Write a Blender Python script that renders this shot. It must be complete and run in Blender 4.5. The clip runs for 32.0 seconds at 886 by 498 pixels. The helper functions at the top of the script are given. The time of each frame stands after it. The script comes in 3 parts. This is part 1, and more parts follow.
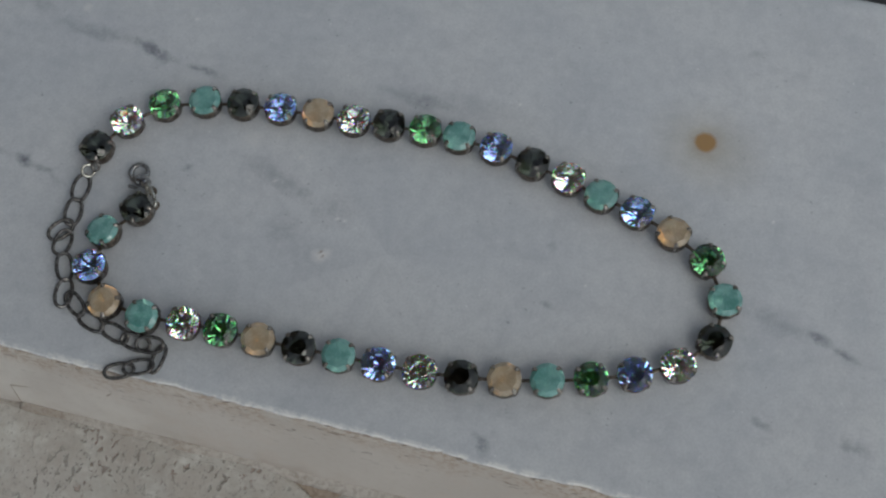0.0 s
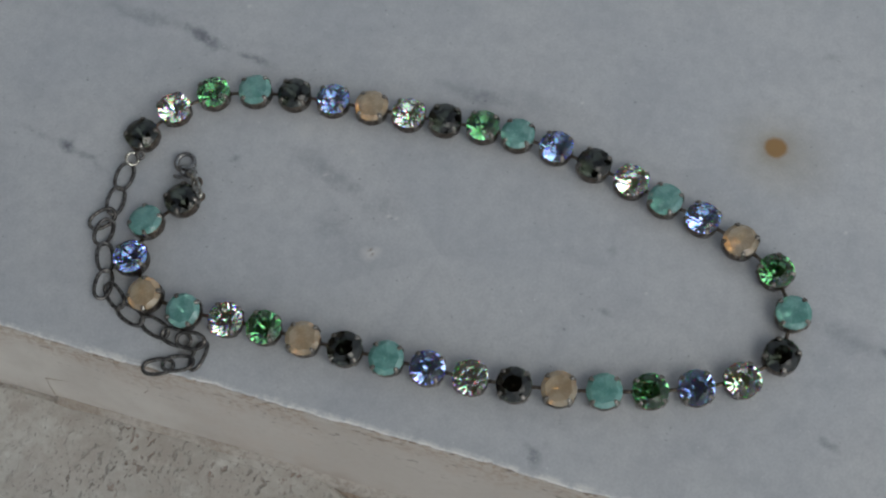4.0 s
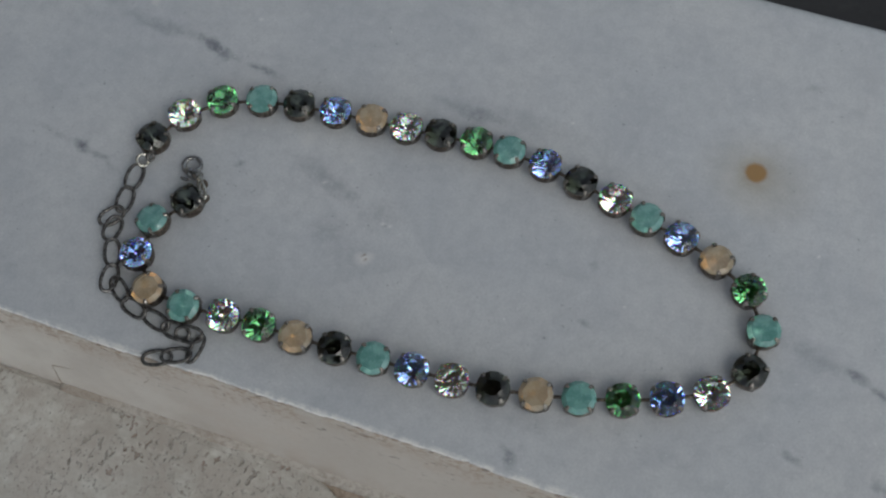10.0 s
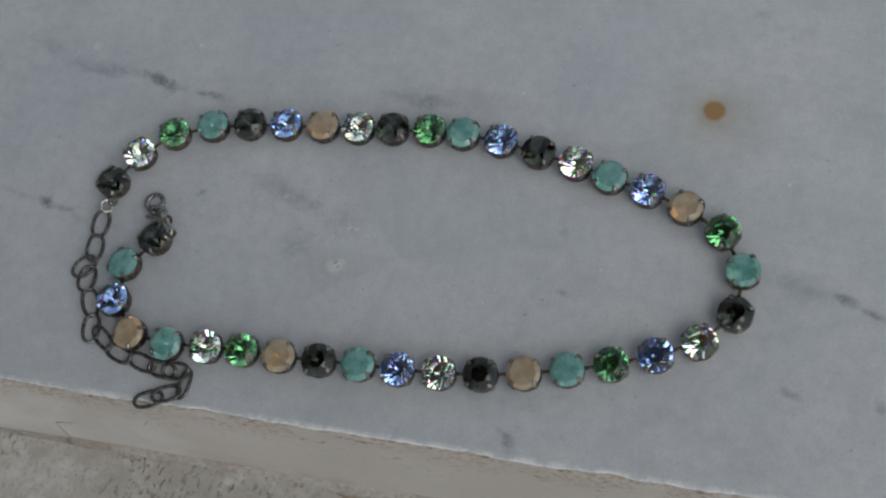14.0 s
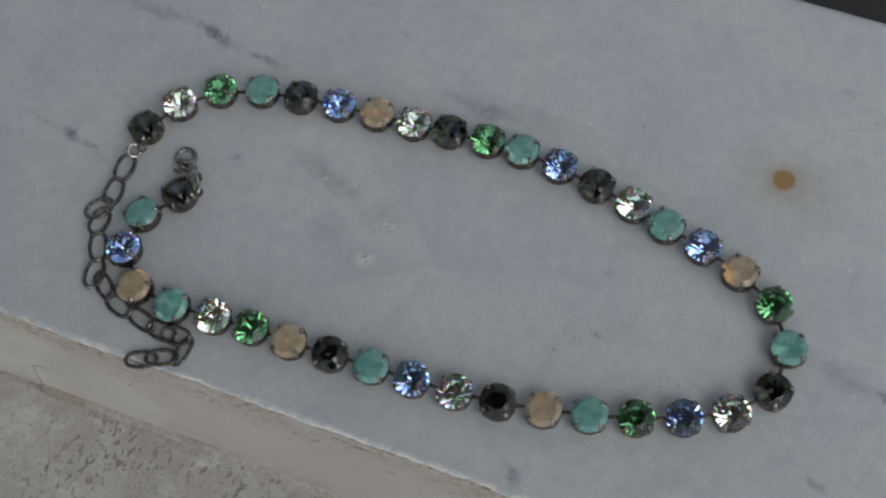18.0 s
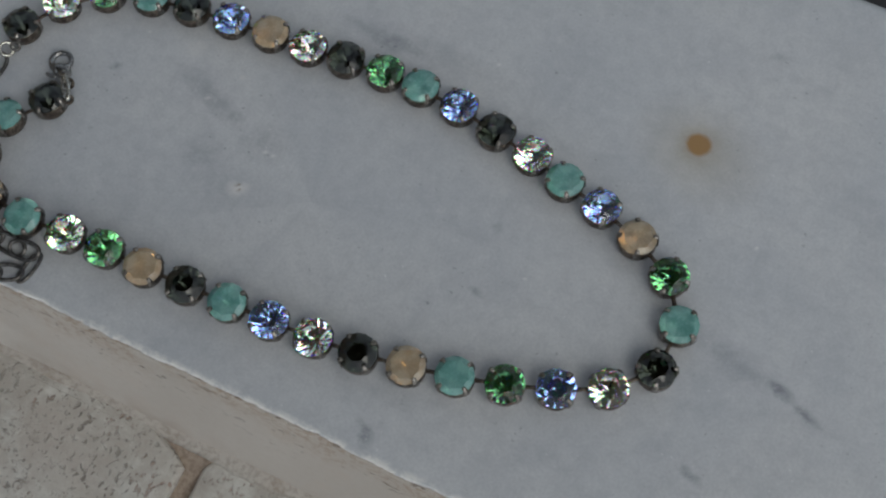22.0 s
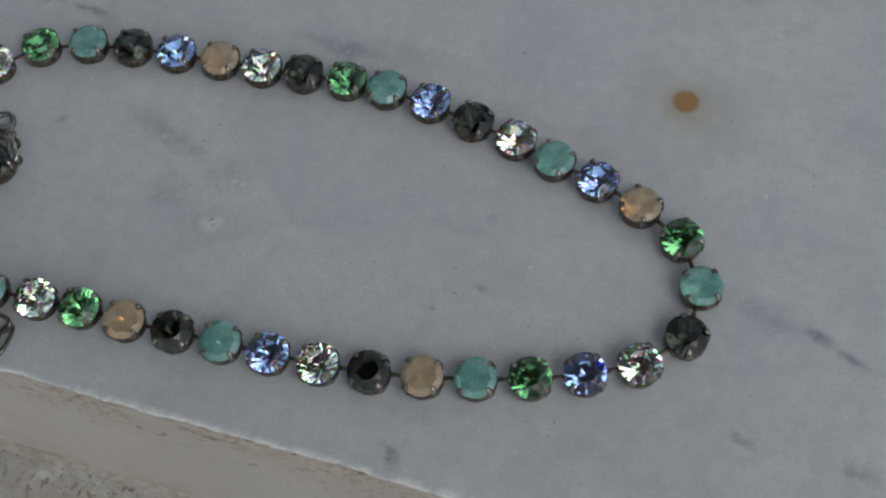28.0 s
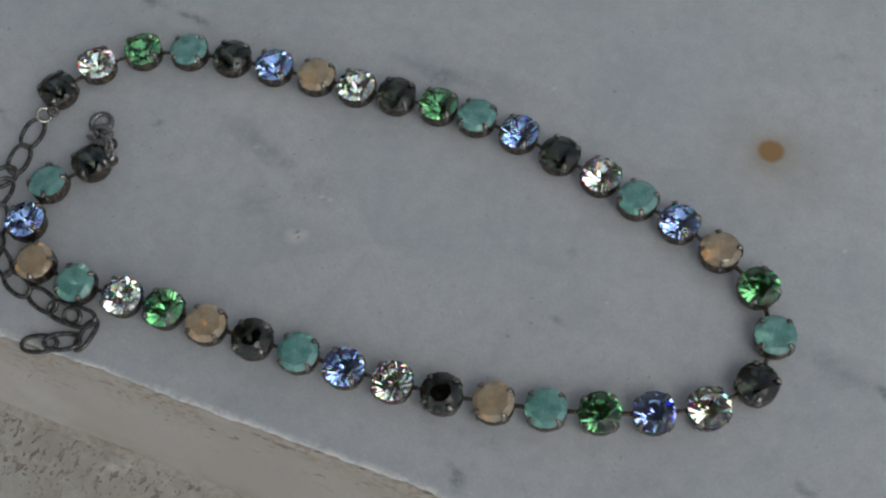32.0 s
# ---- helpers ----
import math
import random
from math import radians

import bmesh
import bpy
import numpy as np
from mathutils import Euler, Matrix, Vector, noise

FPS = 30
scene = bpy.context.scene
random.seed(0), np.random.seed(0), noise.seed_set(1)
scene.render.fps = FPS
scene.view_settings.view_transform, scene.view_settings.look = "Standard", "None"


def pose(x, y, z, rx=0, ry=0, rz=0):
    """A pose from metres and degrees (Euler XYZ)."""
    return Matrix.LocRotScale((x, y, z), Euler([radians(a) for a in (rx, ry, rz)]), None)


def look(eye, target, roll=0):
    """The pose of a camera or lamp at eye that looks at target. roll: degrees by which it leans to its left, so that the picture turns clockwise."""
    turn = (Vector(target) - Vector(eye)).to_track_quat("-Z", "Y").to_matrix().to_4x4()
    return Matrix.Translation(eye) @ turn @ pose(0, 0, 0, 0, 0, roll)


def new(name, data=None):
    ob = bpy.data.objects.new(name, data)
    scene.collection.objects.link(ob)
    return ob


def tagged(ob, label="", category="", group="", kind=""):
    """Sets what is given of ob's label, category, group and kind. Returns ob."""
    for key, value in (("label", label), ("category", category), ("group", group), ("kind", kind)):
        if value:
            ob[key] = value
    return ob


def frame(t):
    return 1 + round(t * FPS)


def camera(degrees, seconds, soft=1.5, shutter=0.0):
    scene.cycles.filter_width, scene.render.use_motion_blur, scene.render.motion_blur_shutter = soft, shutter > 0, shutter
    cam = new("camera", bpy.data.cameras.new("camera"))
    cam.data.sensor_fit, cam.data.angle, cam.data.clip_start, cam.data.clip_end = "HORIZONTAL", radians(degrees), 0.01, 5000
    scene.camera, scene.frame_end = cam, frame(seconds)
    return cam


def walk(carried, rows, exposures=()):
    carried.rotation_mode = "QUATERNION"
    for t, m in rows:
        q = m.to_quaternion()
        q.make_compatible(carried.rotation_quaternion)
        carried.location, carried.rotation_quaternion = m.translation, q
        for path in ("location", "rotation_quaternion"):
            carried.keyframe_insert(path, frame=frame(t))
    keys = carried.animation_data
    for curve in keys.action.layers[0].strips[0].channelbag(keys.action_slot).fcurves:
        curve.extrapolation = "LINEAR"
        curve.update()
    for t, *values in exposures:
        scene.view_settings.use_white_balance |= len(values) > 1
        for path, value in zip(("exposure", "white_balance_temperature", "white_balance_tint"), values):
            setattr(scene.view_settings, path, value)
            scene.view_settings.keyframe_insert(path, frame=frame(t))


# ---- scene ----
EXPOSURES = [(0.0, -0.20, 6430, 3.8), (18.0, -0.25, 6430, 3.8), (32.0, -0.34, 6430, 3.8)]
cam = camera(34.360, 32.0, soft=2.2)
PATH = [
    (0.0, pose(0.06041, -0.11871, 0.31851, 22.393, 2.657, 14.747)),
    (0.5, pose(0.05081, -0.11935, 0.31177, 22.639, 2.426, 15.757)),
    (1.0, pose(0.04936, -0.11954, 0.31212, 22.918, 2.086, 15.621)),
    (1.5, pose(0.05450, -0.11945, 0.31141, 23.148, 2.539, 15.686)),
    (2.0, pose(0.05379, -0.11941, 0.30873, 23.272, 2.769, 16.137)),
    (2.5, pose(0.05028, -0.11762, 0.30780, 22.914, 2.656, 16.148)),
    (4.5, pose(0.05589, -0.11667, 0.30246, 23.003, 3.587, 17.274)),
    (5.0, pose(0.05605, -0.11568, 0.29910, 23.079, 3.714, 17.527)),
    (5.5, pose(0.05489, -0.11381, 0.29583, 22.969, 3.429, 17.797)),
    (6.0, pose(0.06011, -0.11713, 0.29990, 23.582, 3.295, 19.748)),
    (6.5, pose(0.06165, -0.11769, 0.30465, 24.350, 2.437, 22.375)),
    (7.0, pose(0.06303, -0.12290, 0.31269, 23.899, 2.155, 23.544)),
    (7.5, pose(0.06593, -0.12468, 0.32044, 23.423, 2.194, 23.710)),
    (8.0, pose(0.06416, -0.12583, 0.32302, 23.370, 1.889, 23.808)),
    (8.5, pose(0.06377, -0.12506, 0.32288, 23.456, 1.587, 23.530)),
    (9.0, pose(0.06330, -0.12378, 0.31961, 23.547, 1.578, 23.249)),
    (9.5, pose(0.06472, -0.12380, 0.31850, 23.319, 1.938, 22.510)),
    (10.0, pose(0.06770, -0.12151, 0.31780, 23.825, 3.592, 19.507)),
    (10.5, pose(0.06749, -0.12612, 0.31685, 25.543, 4.610, 17.279)),
    (11.0, pose(0.06671, -0.13191, 0.31874, 25.610, 5.347, 15.056)),
    (11.5, pose(0.06971, -0.13339, 0.31922, 25.376, 5.757, 14.386)),
    (12.0, pose(0.07246, -0.13166, 0.31842, 25.116, 6.400, 14.347)),
    (12.5, pose(0.07828, -0.12450, 0.31468, 24.009, 8.911, 12.543)),
    (13.0, pose(0.08421, -0.11744, 0.31651, 22.703, 10.661, 11.460)),
    (13.5, pose(0.09408, -0.10956, 0.31322, 21.914, 11.278, 11.282)),
    (15.5, pose(0.07003, -0.11358, 0.31221, 22.655, 4.322, 16.345)),
    (16.0, pose(0.06636, -0.11297, 0.31003, 23.295, 3.595, 19.116)),
    (16.5, pose(0.06543, -0.11327, 0.30639, 23.731, 3.141, 20.725)),
    (17.0, pose(0.06600, -0.11607, 0.30422, 24.583, 2.842, 21.814)),
    (17.5, pose(0.06667, -0.11680, 0.29705, 25.274, 3.201, 21.606)),
    (18.0, pose(0.06672, -0.11668, 0.29722, 24.723, 3.489, 21.123)),
    (18.5, pose(0.06975, -0.11911, 0.30173, 23.667, 5.502, 17.384)),
    (19.0, pose(0.07021, -0.11692, 0.29813, 23.804, 4.892, 18.009)),
    (19.5, pose(0.07707, -0.11299, 0.29289, 24.815, 3.243, 21.635)),
    (20.0, pose(0.08355, -0.10814, 0.28884, 24.921, 2.852, 22.219)),
    (20.5, pose(0.08755, -0.10471, 0.28662, 24.229, 2.668, 21.887)),
    (21.0, pose(0.08648, -0.10450, 0.27980, 23.570, 2.879, 20.312)),
    (21.5, pose(0.08932, -0.10365, 0.27486, 23.598, 2.029, 22.867)),
    (22.0, pose(0.08878, -0.10069, 0.27142, 23.551, 1.595, 26.146)),
    (22.5, pose(0.08279, -0.09977, 0.26828, 23.356, 1.832, 26.303)),
    (23.0, pose(0.08193, -0.10194, 0.26817, 23.558, 1.810, 25.973)),
    (23.5, pose(0.08314, -0.10192, 0.26774, 23.663, 1.720, 25.778)),
    (24.0, pose(0.08353, -0.09823, 0.26152, 23.593, 1.910, 25.313)),
    (24.5, pose(0.08107, -0.09850, 0.25635, 23.669, 1.602, 24.767)),
    (25.0, pose(0.08049, -0.09752, 0.25173, 23.508, 1.544, 24.446)),
    (25.5, pose(0.08152, -0.09768, 0.25031, 23.755, 1.751, 23.887)),
    (27.5, pose(0.08030, -0.10960, 0.25018, 26.561, 3.234, 18.384)),
    (28.0, pose(0.08187, -0.11033, 0.24886, 26.272, 3.711, 16.957)),
    (28.5, pose(0.08285, -0.11084, 0.24824, 26.000, 5.456, 13.335)),
    (29.0, pose(0.08443, -0.10974, 0.24832, 25.756, 7.532, 9.705)),
    (29.5, pose(0.08549, -0.11093, 0.24966, 26.040, 8.968, 9.258)),
    (30.0, pose(0.08164, -0.11280, 0.25409, 26.151, 8.708, 11.775)),
    (30.5, pose(0.08006, -0.11300, 0.25562, 26.669, 5.933, 18.118)),
    (31.0, pose(0.07779, -0.11289, 0.25405, 26.347, 4.644, 21.423)),
    (31.5, pose(0.07595, -0.11320, 0.25443, 26.155, 3.637, 22.107)),
    (32.0, pose(0.07642, -0.11298, 0.25442, 27.286, 3.452, 21.734)),
]
walk(cam, PATH, EXPOSURES)


# ---- world and light ----
SUN_DIR = Vector((0.42, -0.26, 0.66)).normalized()
world = bpy.data.worlds.new("sky")
scene.world = world
world.use_nodes = True
wn, wl = world.node_tree.nodes, world.node_tree.links
sky = wn.new("ShaderNodeTexSky")
sky.sky_type = "NISHITA"
sky.sun_disc = False
sky.sun_elevation = math.asin(SUN_DIR.z)
sky.sun_rotation = math.atan2(SUN_DIR.x, SUN_DIR.y)
sky.dust_density = 2.4
sky.ozone_density = 1.0
soften = wn.new("ShaderNodeHueSaturation")
soften.inputs["Saturation"].default_value = 0.40
wl.new(sky.outputs[0], soften.inputs["Color"])
wl.new(soften.outputs[0], wn["Background"].inputs["Color"])
wn["Background"].inputs["Strength"].default_value = 0.155

sun_data = bpy.data.lights.new("sun", "SUN")
sun_data.energy = 0.18
sun_data.angle = radians(38)
sun_data.color = (1.0, 0.98, 0.95)
sun = new("sun", sun_data)
sun.matrix_world = look(SUN_DIR * 3, (0, 0, 0))


# ---- materials ----
FRONT, BACK = -0.0446, 0.0984
TOP_TILE = -0.0300


class Nodes:
    """Short hand for building node materials."""

    def __init__(self, name, rough=0.5, metal=0.0, colour=(0.5, 0.5, 0.5)):
        self.mat = bpy.data.materials.new(name)
        self.mat.use_nodes = True
        self.tree = self.mat.node_tree
        self.n, self.l = self.tree.nodes, self.tree.links
        self.bsdf = self.n["Principled BSDF"]
        self.set("Roughness", rough)
        self.set("Metallic", metal)
        self.set("Base Color", (*colour, 1))
        self.where = self.n.new("ShaderNodeNewGeometry").outputs["Position"]

    def set(self, key, value):
        if isinstance(value, bpy.types.NodeSocket):
            self.l.new(value, self.bsdf.inputs[key])
        else:
            self.bsdf.inputs[key].default_value = value

    def put(self, socket, value):
        if isinstance(value, bpy.types.NodeSocket):
            self.l.new(value, socket)
        else:
            socket.default_value = value

    def local(self):
        return self.n.new("ShaderNodeTexCoord").outputs["Object"]

    def noise(self, scale, detail=3.0, rough=0.55, where=None, stretch=None, distortion=0.0):
        w = where or self.where
        if stretch:
            m = self.n.new("ShaderNodeMapping")
            m.inputs["Scale"].default_value = stretch
            self.l.new(w, m.inputs["Vector"])
            w = m.outputs[0]
        t = self.n.new("ShaderNodeTexNoise")
        self.l.new(w, t.inputs["Vector"])
        t.inputs["Scale"].default_value = scale
        t.inputs["Detail"].default_value = detail
        t.inputs["Roughness"].default_value = rough
        t.inputs["Distortion"].default_value = distortion
        return t.outputs["Fac"]

    def ramp(self, fac, lo, hi, a=0.0, b=1.0, smooth=True):
        r = self.n.new("ShaderNodeMapRange")
        r.interpolation_type = "SMOOTHSTEP" if smooth else "LINEAR"
        self.put(r.inputs["Value"], fac)
        for key, v in (("From Min", lo), ("From Max", hi), ("To Min", a), ("To Max", b)):
            r.inputs[key].default_value = v
        return r.outputs["Result"]

    def math(self, op, a, b=0.0):
        m = self.n.new("ShaderNodeMath")
        m.operation = op
        self.put(m.inputs[0], a)
        self.put(m.inputs[1], b)
        return m.outputs[0]

    def mix(self, fac, a, b, blend="MIX"):
        m = self.n.new("ShaderNodeMix")
        m.data_type, m.blend_type = "RGBA", blend
        self.put(m.inputs[0], fac)
        for socket, v in ((m.inputs[6], a), (m.inputs[7], b)):
            self.put(socket, (*v, 1) if isinstance(v, tuple) else v)
        return m.outputs[2]

    def bump(self, height, distance, strength=1.0, after=None):
        b = self.n.new("ShaderNodeBump")
        b.inputs["Strength"].default_value = strength
        b.inputs["Distance"].default_value = distance
        self.l.new(height, b.inputs["Height"])
        if after:
            self.l.new(after, b.inputs["Normal"])
        return b.outputs["Normal"]

    def blot(self, where, x, y, angle, half_long, half_wide, strength):
        """A soft elongated stain at x, y (mm)."""
        m = self.n.new("ShaderNodeMapping")
        m.vector_type = "TEXTURE"
        m.inputs["Location"].default_value = (x / 1000, y / 1000, 0)
        m.inputs["Rotation"].default_value = (0, 0, radians(angle))
        m.inputs["Scale"].default_value = (half_long / 1000, half_wide / 1000, 1)
        self.l.new(where, m.inputs["Vector"])
        d = self.n.new("ShaderNodeVectorMath")
        d.operation = "LENGTH"
        self.l.new(m.outputs[0], d.inputs[0])
        return self.ramp(d.outputs["Value"], 0.0, 1.5, strength, 0.0)

    def warped(self, scale, amount):
        """The place, shaken by noise, so that stains get uneven outlines."""
        t = self.n.new("ShaderNodeTexNoise")
        self.l.new(self.where, t.inputs["Vector"])
        t.inputs["Scale"].default_value = scale
        t.inputs["Detail"].default_value = 3
        s = self.n.new("ShaderNodeVectorMath")
        s.operation = "MULTIPLY_ADD"
        self.l.new(t.outputs["Color"], s.inputs[0])
        s.inputs[1].default_value = (amount, amount, 0)
        a = self.n.new("ShaderNodeVectorMath")
        a.operation = "SUBTRACT"
        self.l.new(self.where, a.inputs[0])
        a.inputs[1].default_value = (amount / 2, amount / 2, 0)
        self.l.new(a.outputs[0], s.inputs[2])
        return s.outputs[0]


VEINS = [
    (-74.0, 40.6, -16, 7.0, 1.5, 0.75), (-90.0, 42.6, -3, 13.0, 2.0, 0.35), (-59.5, 37.9, -9, 5.0, 1.3, 0.60),
    (-108.0, 47.5, -22, 6.0, 2.4, 0.25), (-95.5, 3.2, -16, 2.8, 1.4, 0.80), (-90.0, 1.8, -16, 6.0, 1.0, 0.40),
    (-104.0, 4.4, -10, 6.0, 1.0, 0.22), (-2.0, 42.6, -3, 10.0, 2.2, 0.40), (-54.8, 10.7, 0, 1.4, 1.1, 0.55),
    (33.5, -39.8, -40, 2.8, 1.6, 0.65), (93.8, -20.2, -28, 3.6, 1.0, 0.50), (103.0, 3.3, -14, 3.0, 1.2, 0.68),
    (109.5, 1.2, -18, 3.4, 1.0, 0.60), (40.1, -3.3, -12, 2.2, 0.8, 0.40), (114.6, -20.0, -20, 4.0, 1.4, 0.40), (-122.3, 3.3, 0, 1.7, 1.3, 0.75),
]
CLOUDS = [
    (-32.0, 13.2, -22, 10.0, 2.8, 0.32), (-25.0, 10.8, -10, 3.0, 1.8, 0.34), (-15.5, 8.6, 30, 6.0, 4.5, 0.20),
    (-26.5, 0.5, 20, 4.5, 3.2, 0.24), (93.5, 5.0, -14, 9.0, 3.0, 0.30), (37.7, 11.5, 0, 1.6, 1.2, 0.30),
    (76.0, 74.0, 15, 4.0, 1.6, 0.22), (-18.0, -4.5, 0, 9.0, 5.0, 0.10), (12.0, 44.0, -4, 16.0, 3.0, 0.16),
]

# crumbs of pale stone: place, half width
DOTS = [(-32.3, 12.3, 0.7), (-14.4, 6.1, 0.8), (-12.5, 6.0, 0.6), (-66.0, 52.0, 0.7), (21.5, 47.0, 0.6), (48.0, 3.5, 0.5), (88.0, 30.0, 0.6)]


def marble_material():
    k = Nodes("grey_white_marble", 0.30)
    k.set("IOR", 1.80)
    shaken = k.warped(260, 0.0042)
    grain = k.noise(1500, 2, 0.6)
    mottle = k.noise(190, 2, 0.5)
    cloud = k.noise(26, 3, 0.5)
    tone = k.mix(k.ramp(cloud, 0.3, 0.7), (0.55, 0.565, 0.59), (0.62, 0.625, 0.635))
    patch = k.noise(70, 5, 0.62)
    tone = k.mix(k.ramp(patch, 0.34, 0.58, 0.22, 0.0), tone, (0.37, 0.385, 0.425))
    tone = k.mix(k.ramp(patch, 0.50, 0.84, 0.0, 0.25), tone, (0.68, 0.68, 0.68))
    tone = k.mix(k.ramp(mottle, 0.25, 0.60, 0.10, 0.0), tone, (0.38, 0.40, 0.44))
    sugar = k.noise(330, 4, 0.65)
    tone = k.mix(k.ramp(sugar, 0.34, 0.54, 0.22, 0.0), tone, (0.40, 0.41, 0.44))
    tone = k.mix(k.ramp(sugar, 0.54, 0.72, 0.0, 0.24), tone, (0.72, 0.72, 0.72))
    drift = k.noise(55, 3, 0.55, where=k.warped(40, 0.02), stretch=(0.55, 1.6, 1))
    tone = k.mix(k.ramp(drift, 0.56, 0.70, 0.0, 0.12), tone, (0.30, 0.315, 0.35))
    tone = k.mix(k.ramp(grain, 0.35, 0.65, 0.20, 0.0), tone, (0.36, 0.37, 0.40))
    # grey veins and clouds
    mask = None
    for row in VEINS + CLOUDS:
        b = k.blot(shaken, *row)
        mask = b if mask is None else k.math("MAXIMUM", mask, b)
    broken = k.ramp(k.noise(520, 4, 0.65), 0.30, 0.60, 0.38, 0.95)
    tone = k.mix(k.math("MULTIPLY", mask, broken), tone, (0.085, 0.09, 0.12))
    # dark and pale crystals
    motes = k.math("MULTIPLY", k.ramp(k.noise(760, 2, 0.5, stretch=(0.8, 1, 1)), 0.66, 0.76), k.ramp(k.noise(45, 2), 0.42, 0.62))
    tone = k.mix(k.math("MULTIPLY", motes, 0.42), tone, (0.13, 0.13, 0.16))
    glitter = k.math("MULTIPLY", k.ramp(k.noise(900, 2, 0.5), 0.68, 0.76), k.ramp(k.noise(60, 3), 0.45, 0.65))
    tone = k.mix(k.math("MULTIPLY", glitter, 0.55), tone, (0.82, 0.82, 0.82))
    # pale bruises
    for row in [(-40.5, 22.3, 10, 2.6, 1.8, 0.35), (-15.3, -3.6, 20, 2.2, 1.6, 0.85), (-95.0, 48.6, 0, 1.0, 0.8, 0.5), (-28.0, 20.0, 0, 1.0, 0.6, 0.5)]:
        tone = k.mix(k.blot(shaken, *row), tone, (0.74, 0.72, 0.70))
    crumbs = k.warped(500, 0.0009)
    for x, y, size in DOTS:
        tone = k.mix(k.blot(crumbs, x, y, 30, size, 0.7 * size, 0.6), tone, (0.80, 0.79, 0.77))
    for row in [(-16.0, -2.8, 60, 0.8, 0.35, 0.75), (-14.9, -3.9, -30, 0.5, 0.4, 0.6)]:
        tone = k.mix(k.blot(shaken, *row), tone, (0.20, 0.13, 0.08))
    # rust spot with its halo
    tone = k.mix(k.blot(shaken, 69.2, 45.6, -20, 12.5, 10.0, 0.42), tone, (0.40, 0.35, 0.25))
    tone = k.mix(k.blot(shaken, 68.3, 47.0, 0, 4.6, 4.3, 0.55), tone, (0.33, 0.24, 0.13))
    edge = k.blot(k.warped(500, 0.0009), 68.3, 47.3, 0, 3.25, 3.05, 1.0)
    tone = k.mix(k.ramp(edge, 0.26, 0.62, 0.0, 0.94), tone, (0.34, 0.185, 0.052))
    # bruised white crystals along the front arris
    split = k.n.new("ShaderNodeSeparateXYZ")
    k.l.new(k.warped(900, 0.0012), split.inputs[0])
    rim = k.math("MULTIPLY", k.ramp(split.outputs["Y"], FRONT + 0.0008, FRONT + 0.0022, 1.0, 0.0), k.ramp(k.noise(240, 4, 0.7), 0.40, 0.58, 0.15, 0.9))
    tone = k.mix(rim, tone, (0.82, 0.80, 0.77))
    k.set("Base Color", tone)
    k.set("Roughness", 0.27)
    k.set("Normal", k.bump(grain, 0.00002, 0.4))
    return k.mat


def coat_material():
    """Lime-washed front of the slab: pinkish beige, rubbed brown and scratched below its upper edge."""
    k = Nodes("beige_limewash", 0.75)
    broad = k.noise(18, 3)
    fine = k.noise(700, 4, 0.65)
    tone = k.mix(k.ramp(broad, 0.3, 0.7), (0.52, 0.476, 0.436), (0.59, 0.545, 0.505))
    tone = k.mix(k.ramp(fine, 0.36, 0.60, 0.14, 0.0), tone, (0.45, 0.385, 0.335))
    tone = k.mix(k.ramp(k.noise(90, 4, 0.6), 0.50, 0.68, 0.0, 0.25), tone, (0.54, 0.455, 0.395))
    split = k.n.new("ShaderNodeSeparateXYZ")
    k.l.new(k.where, split.inputs[0])
    # paler towards the -x end, with an uneven border
    extent = k.math("ADD", split.outputs["X"], k.ramp(k.noise(60, 4, 0.6), 0.2, 0.8, -0.03, 0.03))
    tone = k.mix(k.ramp(extent, -0.125, -0.045, 0.55, 0.0), tone, (0.75, 0.715, 0.665))
    z = k.math("ADD", split.outputs["Z"], k.ramp(k.noise(70, 3), 0.25, 0.75, -0.003, 0.003))
    high = k.ramp(z, -0.0105, -0.0015)
    patchy = k.ramp(k.noise(45, 3, 0.6), 0.30, 0.55)
    scuff = k.ramp(k.noise(900, 4, 0.65, stretch=(0.7, 1, 1)), 0.42, 0.62)
    worn = k.math("MULTIPLY", k.math("MULTIPLY", high, patchy), k.ramp(scuff, 0, 1, 0.15, 0.85))
    tone = k.mix(worn, tone, (0.40, 0.31, 0.245))
    score = k.noise(900, 2, 0.5, stretch=(0.34, 1, 1), where=k.warped(140, 0.004))
    lines = k.math("MULTIPLY", k.ramp(score, 0.60, 0.67), k.ramp(k.noise(130, 2), 0.46, 0.58))
    lines = k.math("MULTIPLY", lines, k.ramp(z, -0.016, -0.004, 0.06, 1.0))
    tone = k.mix(k.math("MULTIPLY", lines, 0.65), tone, (0.12, 0.085, 0.068))
    low = k.math("MULTIPLY", k.ramp(z, -0.031, -0.023, 1.0, 0.0), k.ramp(k.noise(55, 4), 0.40, 0.62))
    tone = k.mix(k.math("MULTIPLY", low, 0.45), tone, (0.36, 0.28, 0.225))
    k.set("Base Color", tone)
    h = k.math("SUBTRACT", fine, k.math("MULTIPLY", lines, 1.2))
    k.set("Normal", k.bump(h, 0.00016, 0.5))
    return k.mat


def mortar_material():
    """Sandy mortar smeared with limewash."""
    k = Nodes("smeared_mortar", 0.85)
    a, b = k.noise(120, 4, 0.6), k.noise(800, 4, 0.65)
    tone = k.mix(k.ramp(a, 0.36, 0.54), (0.41, 0.355, 0.305), (0.52, 0.48, 0.435))
    k.set("Base Color", k.mix(k.ramp(b, 0.35, 0.6, 0.45, 0.0), tone, (0.24, 0.18, 0.145)))
    k.set("Normal", k.bump(b, 0.0004, 0.7))
    return k.mat


